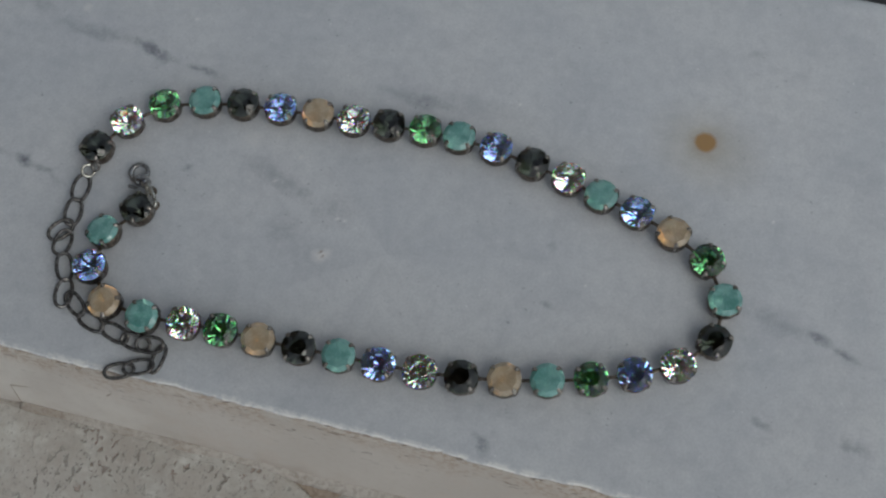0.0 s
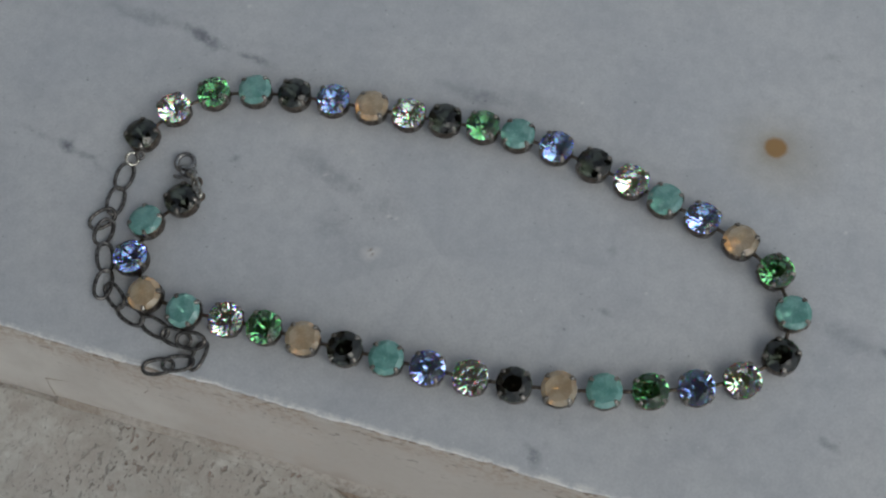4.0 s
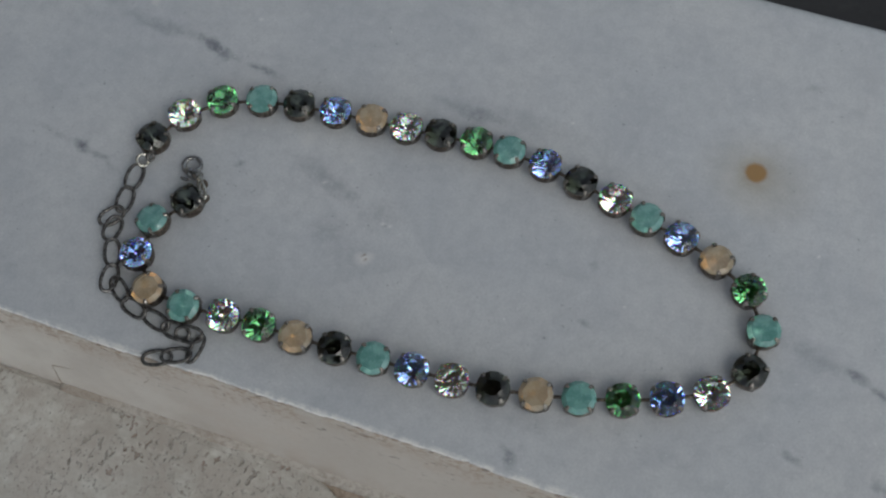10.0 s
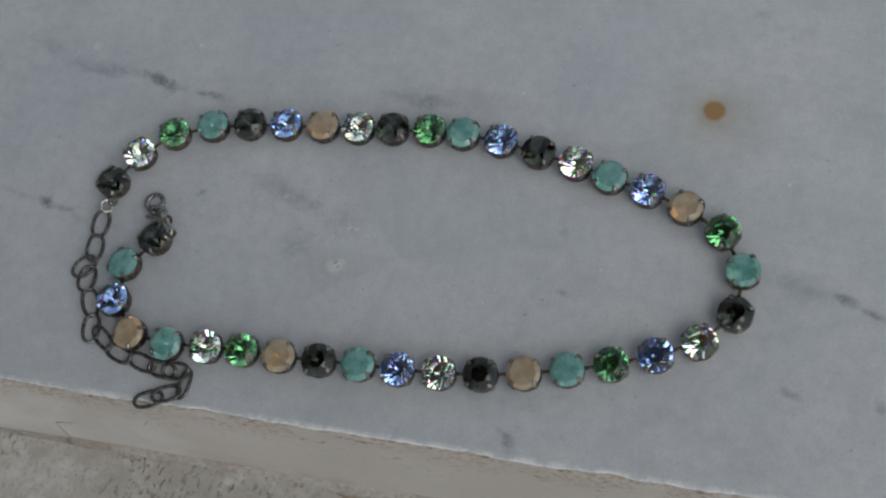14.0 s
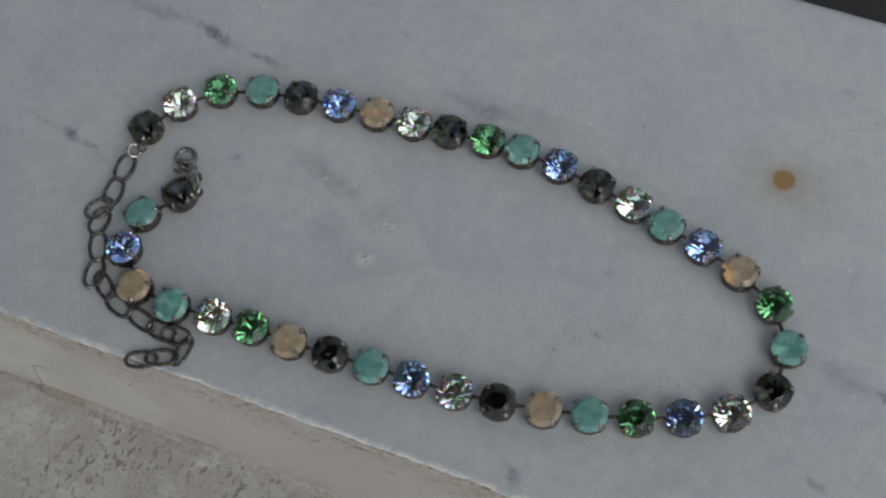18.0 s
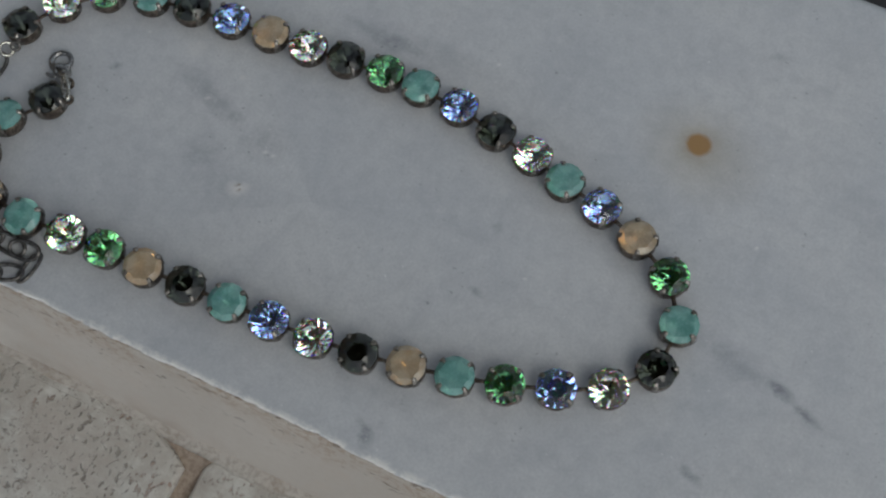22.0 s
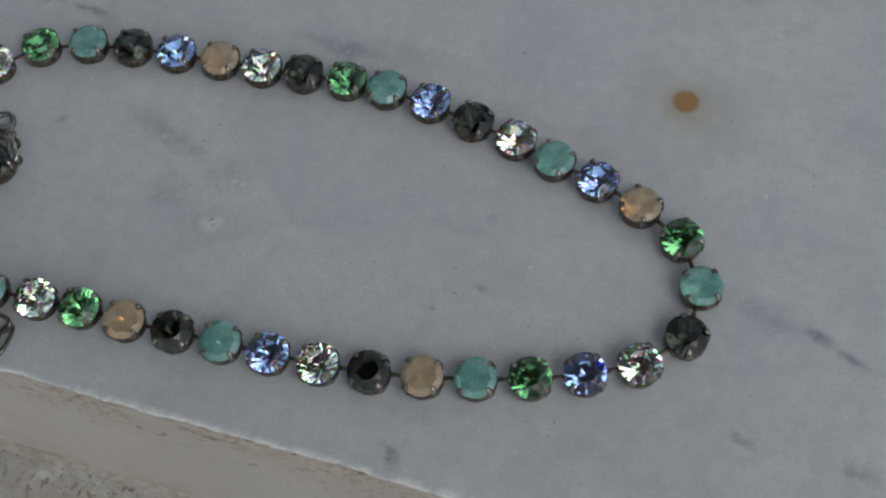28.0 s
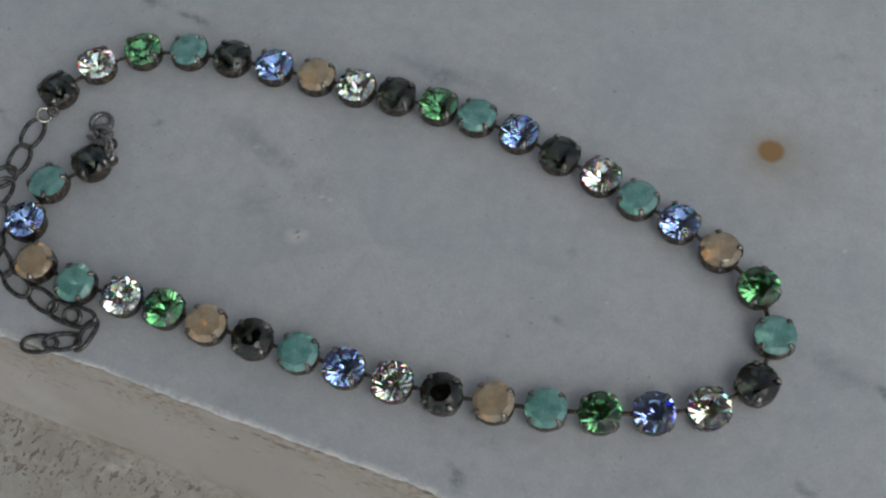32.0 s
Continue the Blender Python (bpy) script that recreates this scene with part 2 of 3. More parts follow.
def travertine_material():
    k = Nodes("travertine", 0.7)
    info = k.n.new("ShaderNodeObjectInfo")
    broad = k.noise(30, 5, 0.65)
    mid = k.noise(230, 5, 0.70)
    speck = k.noise(900, 3, 0.6)
    tone = k.mix(k.ramp(broad, 0.32, 0.68), (0.48, 0.456, 0.415), (0.62, 0.60, 0.555))
    tone = k.mix(k.ramp(mid, 0.32, 0.54, 0.50, 0.0), tone, (0.41, 0.365, 0.325))
    tone = k.mix(k.ramp(mid, 0.52, 0.70, 0.0, 0.55), tone, (0.73, 0.715, 0.67))
    tone = k.mix(k.ramp(speck, 0.34, 0.52, 0.24, 0.0), tone, (0.42, 0.36, 0.31))
    tone = k.mix(k.ramp(info.outputs["Random"], 0, 1, 0, 0.15), tone, (0.56, 0.49, 0.42))
    stain = k.noise(85, 4, 0.6)
    tone = k.mix(k.ramp(stain, 0.36, 0.52, 0.38, 0.0), tone, (0.44, 0.385, 0.34))
    tone = k.mix(k.ramp(stain, 0.52, 0.66, 0.0, 0.40), tone, (0.72, 0.71, 0.67))
    # short pits gathered in drifts, most of them short and upright, some rusty
    where = k.warped(500, 0.0012)
    bands = k.ramp(k.noise(38, 4, 0.65, distortion=0.6), 0.40, 0.60, 0.30, 1.0)
    pits = k.math("MULTIPLY", k.ramp(k.noise(560, 3, 0.6, where=where, stretch=(1.25, 0.8, 1)), 0.555, 0.66), bands)
    dots = k.math("MULTIPLY", k.ramp(k.noise(1000, 1, 0.5, stretch=(1.2, 0.9, 1)), 0.64, 0.72), k.ramp(bands, 0.3, 1, 0.45, 0.85))
    pits = k.math("MAXIMUM", pits, dots)
    tone = k.mix(k.math("MULTIPLY", pits, 0.72), tone, k.mix(k.ramp(k.noise(90, 2), 0.45, 0.6), (0.18, 0.15, 0.13), (0.27, 0.155, 0.115)))
    k.set("Base Color", tone)
    h = k.math("SUBTRACT", mid, k.math("MULTIPLY", pits, 1.0))
    k.set("Normal", k.bump(h, 0.0005, 0.7))
    return k.mat


def grout_material():
    k = Nodes("sandy_grout", 0.9)
    a, b = k.noise(60, 3), k.noise(900, 4, 0.7)
    tone = k.mix(k.ramp(a, 0.3, 0.7), (0.36, 0.285, 0.225), (0.46, 0.375, 0.305))
    tone = k.mix(k.ramp(b, 0.35, 0.6, 0.5, 0.0), tone, (0.18, 0.13, 0.10))
    k.set("Base Color", tone)
    k.set("Normal", k.bump(b, 0.0005, 0.8))
    return k.mat


def dark_floor_material():
    k = Nodes("charcoal_slate", 0.55)
    a, b = k.noise(30, 4), k.noise(500, 3)
    tone = k.mix(k.ramp(a, 0.3, 0.7), (0.020, 0.019, 0.020), (0.034, 0.032, 0.033))
    k.set("Base Color", k.mix(k.ramp(b, 0.4, 0.6, 0.3, 0.0), tone, (0.012, 0.012, 0.013)))
    k.set("Normal", k.bump(b, 0.0003, 0.4))
    return k.mat


def earth_material():
    k = Nodes("packed_earth", 0.95)
    a, b = k.noise(0.7, 4), k.noise(40, 5, 0.65)
    tone = k.mix(k.ramp(a, 0.3, 0.7), (0.16, 0.13, 0.09), (0.10, 0.11, 0.06))
    k.set("Base Color", k.mix(k.ramp(b, 0.35, 0.65, 0.4, 0.0), tone, (0.07, 0.06, 0.045)))
    k.set("Normal", k.bump(b, 0.01, 0.6))
    return k.mat


def plaster_material():
    k = Nodes("beige_plaster", 0.9)
    a, b = k.noise(1.5, 4), k.noise(60, 4)
    k.set("Base Color", k.mix(k.ramp(a, 0.3, 0.7), (0.30, 0.26, 0.22), (0.36, 0.32, 0.27)))
    k.set("Normal", k.bump(b, 0.003, 0.5))
    return k.mat


def wood_material():
    k = Nodes("weathered_timber", 0.6)
    grain = k.noise(30, 4, 0.6, stretch=(0.05, 1, 1))
    k.set("Base Color", k.mix(k.ramp(grain, 0.3, 0.7), (0.12, 0.095, 0.075), (0.18, 0.145, 0.115)))
    k.set("Normal", k.bump(grain, 0.002, 0.5))
    return k.mat


def antique_metal(name, dark, bright, rough=0.34):
    """Antiqued plating: dark in the hollows, rubbed brighter in patches."""
    k = Nodes(name, rough, 1.0)
    a, b = k.noise(1100, 3, 0.6), k.noise(5200, 3, 0.6)
    tone = k.mix(k.ramp(a, 0.40, 0.66), dark, bright)
    k.set("Base Color", k.mix(k.ramp(b, 0.35, 0.6, 0.35, 0.0), tone, tuple(c * 0.6 for c in dark)))
    k.set("Roughness", k.ramp(a, 0.3, 0.7, rough + 0.12, rough - 0.10))
    k.set("Normal", k.bump(b, 0.00003, 0.5))
    return k.mat


def crystal(name, tint, ior=1.56, fire=0.0, clear=1.0):
    """Cut lead glass. fire: how much of it splits red, green and blue, which bend by different amounts."""
    k = Nodes(name, 0.0, 0.0, tint)
    k.set("Transmission Weight", clear)
    k.set("IOR", ior)
    if fire:
        total = None
        for q in range(3):
            g = k.n.new("ShaderNodeBsdfGlass")
            g.inputs["Roughness"].default_value = 0.0
            g.inputs["IOR"].default_value = ior + (q - 1) * 0.035
            g.inputs["Color"].default_value = tuple(tint[c] if c == q else 0.0 for c in range(3)) + (1,)
            if total is None:
                total = g.outputs[0]
            else:
                a = k.n.new("ShaderNodeAddShader")
                k.l.new(total, a.inputs[0])
                k.l.new(g.outputs[0], a.inputs[1])
                total = a.outputs[0]
        m = k.n.new("ShaderNodeMixShader")
        m.inputs[0].default_value = fire
        k.l.new(k.bsdf.outputs[0], m.inputs[1])
        k.l.new(total, m.inputs[2])
        k.l.new(m.outputs[0], k.n["Material Output"].inputs["Surface"])
    return k.mat


def foil(name, tint, rough=0.012):
    k = Nodes(name, rough, 1.0, tint)
    return k.mat


def milky(name, deep, pale, clear):
    """Opal glass: cloudy body under a clear polished skin."""
    k = Nodes(name, 0.06, 0.0)
    w = k.local()
    cloud, fleck = k.noise(420, 3, 0.55, where=w), k.noise(1900, 3, 0.6, where=w)
    tone = k.mix(k.ramp(cloud, 0.35, 0.68), deep, pale)
    tone = k.mix(k.ramp(fleck, 0.50, 0.66, 0.0, 0.22), tone, tuple(min(1.0, 1.3 * c) for c in pale))
    tone = k.mix(k.ramp(fleck, 0.34, 0.48, 0.16, 0.0), tone, tuple(0.7 * c for c in deep))
    k.set("Base Color", tone)
    k.set("IOR", 1.55)
    k.set("Transmission Weight", clear)
    k.set("Subsurface Weight", 0.85)
    k.set("Subsurface Radius", (1.0, 1.0, 1.0))
    k.set("Subsurface Scale", 0.0020)
    return k.mat


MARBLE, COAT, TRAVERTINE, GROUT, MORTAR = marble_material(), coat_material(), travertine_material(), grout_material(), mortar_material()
DARK_FLOOR, EARTH, PLASTER, WOOD = dark_floor_material(), earth_material(), plaster_material(), wood_material()
CUP = antique_metal("antique_gunmetal", (0.10, 0.081, 0.068), (0.27, 0.225, 0.185))
WORN = antique_metal("rubbed_gunmetal", (0.15, 0.135, 0.12), (0.50, 0.46, 0.42), 0.30)
LINK = antique_metal("dark_chain_metal", (0.10, 0.094, 0.090), (0.27, 0.255, 0.24), 0.40)
CLASP = antique_metal("grey_clasp_metal", (0.24, 0.232, 0.228), (0.44, 0.425, 0.41), 0.27)
SILVER = antique_metal("bright_worn_metal", (0.42, 0.40, 0.36), (0.80, 0.78, 0.70), 0.22)
STONES = {
    "K": ("charcoal-grey faceted crystal", crystal("black_diamond_glass", (0.075, 0.084, 0.079), ior=1.51), foil("dark_foil", (0.50, 0.53, 0.48), 0.04)),
    "C": ("clear faceted crystal with a faint green cast", crystal("clear_crystal", (0.93, 1.0, 0.97), fire=0.26), foil("silver_foil", (0.95, 0.96, 0.92))),
    "G": ("bright green faceted crystal", crystal("green_crystal", (0.27, 0.57, 0.33), fire=0.12), foil("green_foil", (0.76, 0.88, 0.76))),
    "B": ("light sapphire-blue faceted crystal", crystal("blue_crystal", (0.47, 0.63, 1.0), fire=0.16), foil("blue_foil", (0.92, 0.94, 0.98))),
    "A": ("milky sea-green opal glass stone", milky("aqua_opal_glass", (0.20, 0.455, 0.425), (0.345, 0.63, 0.595), 0.42), foil("aqua_foil", (0.88, 0.93, 0.82))),
    "O": ("sandy beige opal glass stone", milky("sand_opal_glass", (0.56, 0.455, 0.32), (0.70, 0.60, 0.455), 0.46), foil("gold_foil", (0.97, 0.72, 0.40), 0.02)),
}


# ---- helpers for meshes ----
def part(name, mesh, material, parent=None, label="", m=None):
    """Links a bmesh or mesh as one object, under a thing or a part when one is given."""
    if isinstance(mesh, bmesh.types.BMesh):
        data = bpy.data.meshes.new(name)
        mesh.normal_update()
        mesh.to_mesh(data)
        mesh.free()
    else:
        data = mesh
    if material is not None and not data.materials:
        data.materials.append(material)
    ob = new(name, data)
    if parent is not None:
        ob.parent = parent
    if m is not None:
        ob.matrix_basis = m
    if label:
        ob["label"] = label
    return ob


def shade_smooth(data):
    for p in data.polygons:
        p.use_smooth = True
    return data


def lathe(profile, segments=28):
    """Turns a list of (radius, height) round the z axis."""
    bm = bmesh.new()
    rings = []
    for r, z in profile:
        if r < 1e-7:
            rings.append([bm.verts.new((0, 0, z))])
        else:
            rings.append([bm.verts.new((r * math.cos(a), r * math.sin(a), z)) for a in (2 * math.pi * i / segments for i in range(segments))])
    for a, b in zip(rings, rings[1:]):
        for i in range(segments):
            j = (i + 1) % segments
            if len(a) == 1 and len(b) > 1:
                bm.faces.new((a[0], b[j], b[i]))
            elif len(b) == 1 and len(a) > 1:
                bm.faces.new((a[i], a[j], b[0]))
            elif len(a) > 1:
                bm.faces.new((a[i], a[j], b[j], b[i]))
    bmesh.ops.recalc_face_normals(bm, faces=bm.faces)
    return bm


def tube(points, radius, closed=False, sides=10, flat=1.0):
    """A round wire along points; flat squeezes it in z. radius: a number, or one for each point."""
    bm = bmesh.new()
    pts = [Vector(p) for p in points]
    n = len(pts)
    rads = radius if isinstance(radius, (list, tuple)) else [radius] * n
    rings = []
    up = Vector((0, 0, 1))
    for i, p in enumerate(pts):
        a = pts[(i - 1) % n] if closed or i else p
        b = pts[(i + 1) % n] if closed or i < n - 1 else p
        t = (b - a).normalized()
        side = t.cross(up)
        side = side.normalized() if side.length > 1e-6 else Vector((1, 0, 0))
        over = side.cross(t).normalized()
        ring = []
        for s in range(sides):
            q = 2 * math.pi * s / sides
            ring.append(bm.verts.new(p + rads[i] * (math.cos(q) * side + flat * math.sin(q) * over)))
        rings.append(ring)
    for i in range(n if closed else n - 1):
        a, b = rings[i], rings[(i + 1) % n]
        for s in range(sides):
            r = (s + 1) % sides
            bm.faces.new((a[s], a[r], b[r], b[s]))
    if not closed:
        bm.faces.new(rings[0][::-1])
        bm.faces.new(rings[-1])
    bmesh.ops.recalc_face_normals(bm, faces=bm.faces)
    return bm


def thing(name, label, category, group="", kind="", at=(0, 0, 0)):
    ob = new(name)
    ob.location = at
    ob.empty_display_size = 0.01
    return tagged(ob, label, category, group, kind)


def ripple(*p):
    return noise.noise(Vector(p))


# ---- the setting ----


def arris(x):
    """The worn front edge of the slab at x: how far it lies back, and how deep it is chipped."""
    wander = 0.0006 * ripple(x * 38, 3.1, 0) + 0.0003 * ripple(x * 170, 7.7, 0)
    chip = max(0.0, ripple(x * 95, 1.3, 5.0) - 0.25) * 0.0014 + max(0.0, ripple(x * 420, 4.3, 2.0) - 0.10) * 0.0005 + max(0.0, ripple(x * 1100, 2.3, 6.0)) * 0.00025
    return FRONT + wander + chip, chip


def marble_sill():
    """A 3 cm slab: fine along the worn front arris, plain elsewhere."""
    bm = bmesh.new()
    xs = [-0.9, -0.5, -0.3, -0.2] + [-0.145 + 0.0005 * i for i in range(460)] + [0.12, 0.2, 0.3, 0.5, 0.9]
    rows = []
    for x in xs:
        f, chip = arris(x)
        drop = 0.0001 + chip * 0.35
        back = BACK + 0.0004 * ripple(x * 60, 9.0, 1.0)
        line = [(f + 0.0012, -0.0300), (f + 0.0007, -0.0014 - drop), (f + 0.0004, -0.0005 - drop), (f + 0.0005, -0.0002 - 0.5 * drop), (f + 0.0008, 0.0),
                (0.0, 0.0), (back - 0.0050, 0.0), (back - 0.0031, -0.0003), (back - 0.0017, -0.0010), (back - 0.0007, -0.0020), (back - 0.0002, -0.0034), (back, -0.0060), (back, -0.0300)]
        rows.append([bm.verts.new((x, y, z)) for y, z in line])
    for a, b in zip(rows, rows[1:]):
        for i in range(len(a) - 1):
            bm.faces.new((a[i], b[i], b[i + 1], a[i + 1]))
        bm.faces.new((a[-1], b[-1], b[0], a[0]))
    bm.faces.new(rows[0])
    bm.faces.new(rows[-1][::-1])
    bmesh.ops.recalc_face_normals(bm, faces=bm.faces)
    for f in bm.faces:
        f.smooth = BACK - 0.0055 < f.calc_center_median().y and f.calc_center_median().z > -0.006
    ob = part("marble_sill", bm, MARBLE)
    return tagged(ob, "grey-white marble sill slab with grey veins and a rust spot", "sill", kind="structure")


def slab_front():
    """The lime-washed skin on the front of the slab, leaning out towards its foot."""
    bm = bmesh.new()
    xs = [-0.9, -0.5, -0.3, -0.2] + [-0.145 + 0.0008 * i for i in range(287)] + [0.12, 0.2, 0.3, 0.5, 0.9]
    grid = []
    for x in xs:
        col = []
        f, chip = arris(x)
        lip = 0.0003 + chip * 0.4 + max(0.0, ripple(x * 70, 5.0, 3.0) - 0.1) * 0.0012
        for k in range(17):
            u = k / 16
            z = -lip - u * (0.0310 - lip)
            y = FRONT - 0.0001 + (f - FRONT) * (1 - u) ** 14 - 0.0060 * u ** 1.15
            y += min(1.0, 6 * u) * (0.0004 * ripple(x * 30, z * 60, 2.0) + 0.00004 * ripple(x * 260, z * 260, 6.0))
            y += max(0.0, ripple(x * 40, z * 160, 9.0) - 0.25) * 0.0004 * (1 - u) * min(1.0, 6 * u)
            col.append(bm.verts.new((x, y, z)))
        col.append(bm.verts.new((x, FRONT + 0.0014, -0.0312)))
        col.insert(0, bm.verts.new((x, f + 0.0010, -0.0004 - lip)))
        grid.append(col)
    for a, b in zip(grid, grid[1:]):
        for i in range(len(a) - 1):
            bm.faces.new((a[i], a[i + 1], b[i + 1], b[i]))
        bm.faces.new((a[-1], a[0], b[0], b[-1]))
    bmesh.ops.recalc_face_normals(bm, faces=bm.faces)
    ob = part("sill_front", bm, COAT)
    shade_smooth(ob.data)
    return tagged(ob, "scuffed beige limewashed front of the marble sill", "wall", kind="structure")


def tile_mesh(width, depth, radii, seed):
    """A tumbled paving tile with its top at z = 0; its corner radii start at the back right and run anticlockwise."""
    rnd = random.Random(seed)
    outline = []
    corners = [(width / 2, depth / 2, 0), (-width / 2, depth / 2, 90), (-width / 2, -depth / 2, 180), (width / 2, -depth / 2, 270)]
    for (cx, cy, a0), (rx, ry) in zip(corners, radii):
        sx, sy = (1 if cx > 0 else -1), (1 if cy > 0 else -1)
        for i in range(9):
            a = radians(a0 + i * 90 / 8)
            # between a worn round and a straight break
            px, py = cx - sx * rx + rx * math.cos(a), cy - sy * ry + ry * math.sin(a)
            b0, b1 = radians(a0), radians(a0 + 90)
            u = i / 8
            qx = cx - sx * rx + rx * ((1 - u) * math.cos(b0) + u * math.cos(b1))
            qy = cy - sy * ry + ry * ((1 - u) * math.sin(b0) + u * math.sin(b1))
            outline.append((px * 0.45 + qx * 0.55, py * 0.45 + qy * 0.55))
    # even steps along the outline
    fine = []
    for p, q in zip(outline, outline[1:] + outline[:1]):
        d = math.dist(p, q)
        n = max(1, int(d / 0.0022))
        fine += [(p[0] + (q[0] - p[0]) * i / n, p[1] + (q[1] - p[1]) * i / n) for i in range(n)]
    off = rnd.random() * 50
    bm = bmesh.new()
    rings = []
    for inset, z in ((0.0004, -0.0110), (0.0, -0.0040), (0.0001, -0.0013), (0.0005, -0.0005), (0.0012, -0.0001), (0.0030, 0.0)):
        ring = []
        for x, y in fine:
            d = math.hypot(x, y) + 1e-9
            w = 0.0007 * ripple(x * 70 + off, y * 70, 1.0) + 0.0004 * ripple(x * 260 + off, y * 260, 4.0)
            k = inset - w
            nx = max(0.0, (abs(x) - (width / 2 - 0.02)) / 0.02)
            ny = max(0.0, (abs(y) - (depth / 2 - 0.02)) / 0.02)
            ln = math.hypot(nx, ny) + 1e-9
            ring.append(bm.verts.new((x - math.copysign(k * nx / ln, x), y - math.copysign(k * ny / ln, y), z + (0.0003 * ripple(x * 90 + off, y * 90, 7.0) if z > -0.003 else 0))))
        rings.append(ring)
    n = len(fine)
    for a, b in zip(rings, rings[1:]):
        for i in range(n):
            bm.faces.new((a[i], a[(i + 1) % n], b[(i + 1) % n], b[i]))
    bm.faces.new(rings[-1])
    bm.faces.new(rings[0][::-1])
    data = bpy.data.meshes.new("paving_tile")
    bm.normal_update()
    bm.to_mesh(data)
    bm.free()
    return data


def pavement():
    """Grout bed with tumbled travertine tiles in front of the sill."""
    bm = bmesh.new()
    bmesh.ops.create_grid(bm, x_segments=160, y_segments=60, size=0.5)
    for v in bm.verts:
        v.co.x, v.co.y = v.co.x * 1.8, -0.0465 - 0.4 * (0.5 - v.co.y)
        v.co.z = TOP_TILE - 0.0032 + 0.0006 * ripple(v.co.x * 120, v.co.y * 120, 0) + 0.0004 * ripple(v.co.x * 400, v.co.y * 400, 3)
        v.co.z += 0.0027 * max(0.0, min(1.0, (v.co.y + 0.0575) / 0.0050)) * (0.85 + 0.5 * ripple(v.co.x * 30, 0, 5))
    bed = part("pavement", bm, GROUT)
    shade_smooth(bed.data)
    tagged(bed, "sandy brown grout bed between travertine paving tiles", "pavement", kind="structure")
    joint, depth = 0.0050, 0.196
    # two tiles meet in front of the necklace, their corners rounded by wear
    first = tile_mesh(0.30, depth, [(0.0135, 0.0062), (0.004, 0.004), (0.004, 0.004), (0.005, 0.005)], 3)
    part("paving_tile", first, TRAVERTINE, bed, m=pose(-0.0044 - 0.15, -0.0511 - depth / 2, TOP_TILE, 0.15, 0.1, 0.25))
    second = tile_mesh(0.30, depth, [(0.004, 0.004), (0.0034, 0.0042), (0.004, 0.004), (0.005, 0.005)], 8)
    part("paving_tile", second, TRAVERTINE, bed, m=pose(-0.0006 + 0.15, -0.0504 - depth / 2, TOP_TILE - 0.0004, 0.1, -0.1, 0.2))
    other = tile_mesh(0.30, depth, [(0.004, 0.004)] * 4, 5)
    wide = bmesh.new()
    bmesh.ops.create_grid(wide, x_segments=2, y_segments=2, size=0.5, matrix=Matrix.Translation((0, -0.75, TOP_TILE - 0.0060)) @ Matrix.Diagonal((2.36, 1.40, 1, 1)))
    part("grout_bed", wide, GROUT, bed)
    rows = [(-1.0688, 0), (-0.7642, 0), (-0.4596, 0), (0.4546, 0), (0.7592, 0), (1.0638, 0)]
    rows += [(-0.9046 - 0.1523 * (y % 2 == 0) + 0.3046 * i, y) for y in range(1, 7) for i in range(7)]
    for x, y in rows:
        part("paving_tile", other, TRAVERTINE, bed, m=pose(x, -0.0515 - depth / 2 - y * (depth + joint), TOP_TILE - 0.0003))
    return bed


def mortar_joint():
    """Smeared mortar where the tiles meet the foot of the sill."""
    bm = bmesh.new()
    rows = []
    for i in range(200):
        x = -0.0860 + 0.0015 * i
        w = 0.0006 * ripple(x * 60, 1.0, 0) + 0.0003 * ripple(x * 300, 2.0, 0)
        rows.append([bm.verts.new(p) for p in ((x, -0.0494, -0.0286 + w), (x, -0.0507, -0.0296 + 0.4 * w), (x, -0.0517 - w, -0.0299), (x, -0.0530 - 1.5 * w, -0.0305), (x, -0.0494, -0.0330))])
    for a, b in zip(rows, rows[1:]):
        for k in range(5):
            bm.faces.new((a[k], a[(k + 1) % 5], b[(k + 1) % 5], b[k]))
    bm.faces.new(rows[0])
    bm.faces.new(rows[-1][::-1])
    # a thin, deeper run of it further along the joint
    rows = []
    for i in range(60):
        x = -0.1740 + 0.0015 * i
        w = 0.0002 * ripple(x * 90, 4.0, 0)
        rows.append([bm.verts.new(p) for p in ((x, -0.0494, -0.0301 + w), (x, -0.0508, -0.0304 + w), (x, -0.0524, -0.0309), (x, -0.0494, -0.0330))])
    for a, b in zip(rows, rows[1:]):
        for k in range(4):
            bm.faces.new((a[k], a[(k + 1) % 4], b[(k + 1) % 4], b[k]))
    bm.faces.new(rows[0])
    bm.faces.new(rows[-1][::-1])
    bmesh.ops.recalc_face_normals(bm, faces=bm.faces)
    ob = part("mortar_joint", bm, MORTAR)
    shade_smooth(ob.data)
    tagged(ob, "smeared beige mortar joint at the foot of the sill", "mortar", kind="structure")
    for pts in ([(-0.0858, -0.0505, -0.0300), (-0.0859, -0.0499, -0.0270), (-0.0863, -0.0492, -0.0240), (-0.0866, -0.0485, -0.0212)],
                [(-0.0866, -0.0485, -0.0212), (-0.0835, -0.0483, -0.0206), (-0.0800, -0.0480, -0.0196)],
                [(-0.0588, -0.0471, -0.0128), (-0.0578, -0.0468, -0.0116), (-0.0574, -0.0466, -0.0108)]):
        n = len(pts)
        tagged(part("crack", tube(pts, [0.00012 - 0.00007 * i / (n - 1) for i in range(n)], sides=6), GROUT), "hairline crack in the beige limewash", "crack", kind="structure")


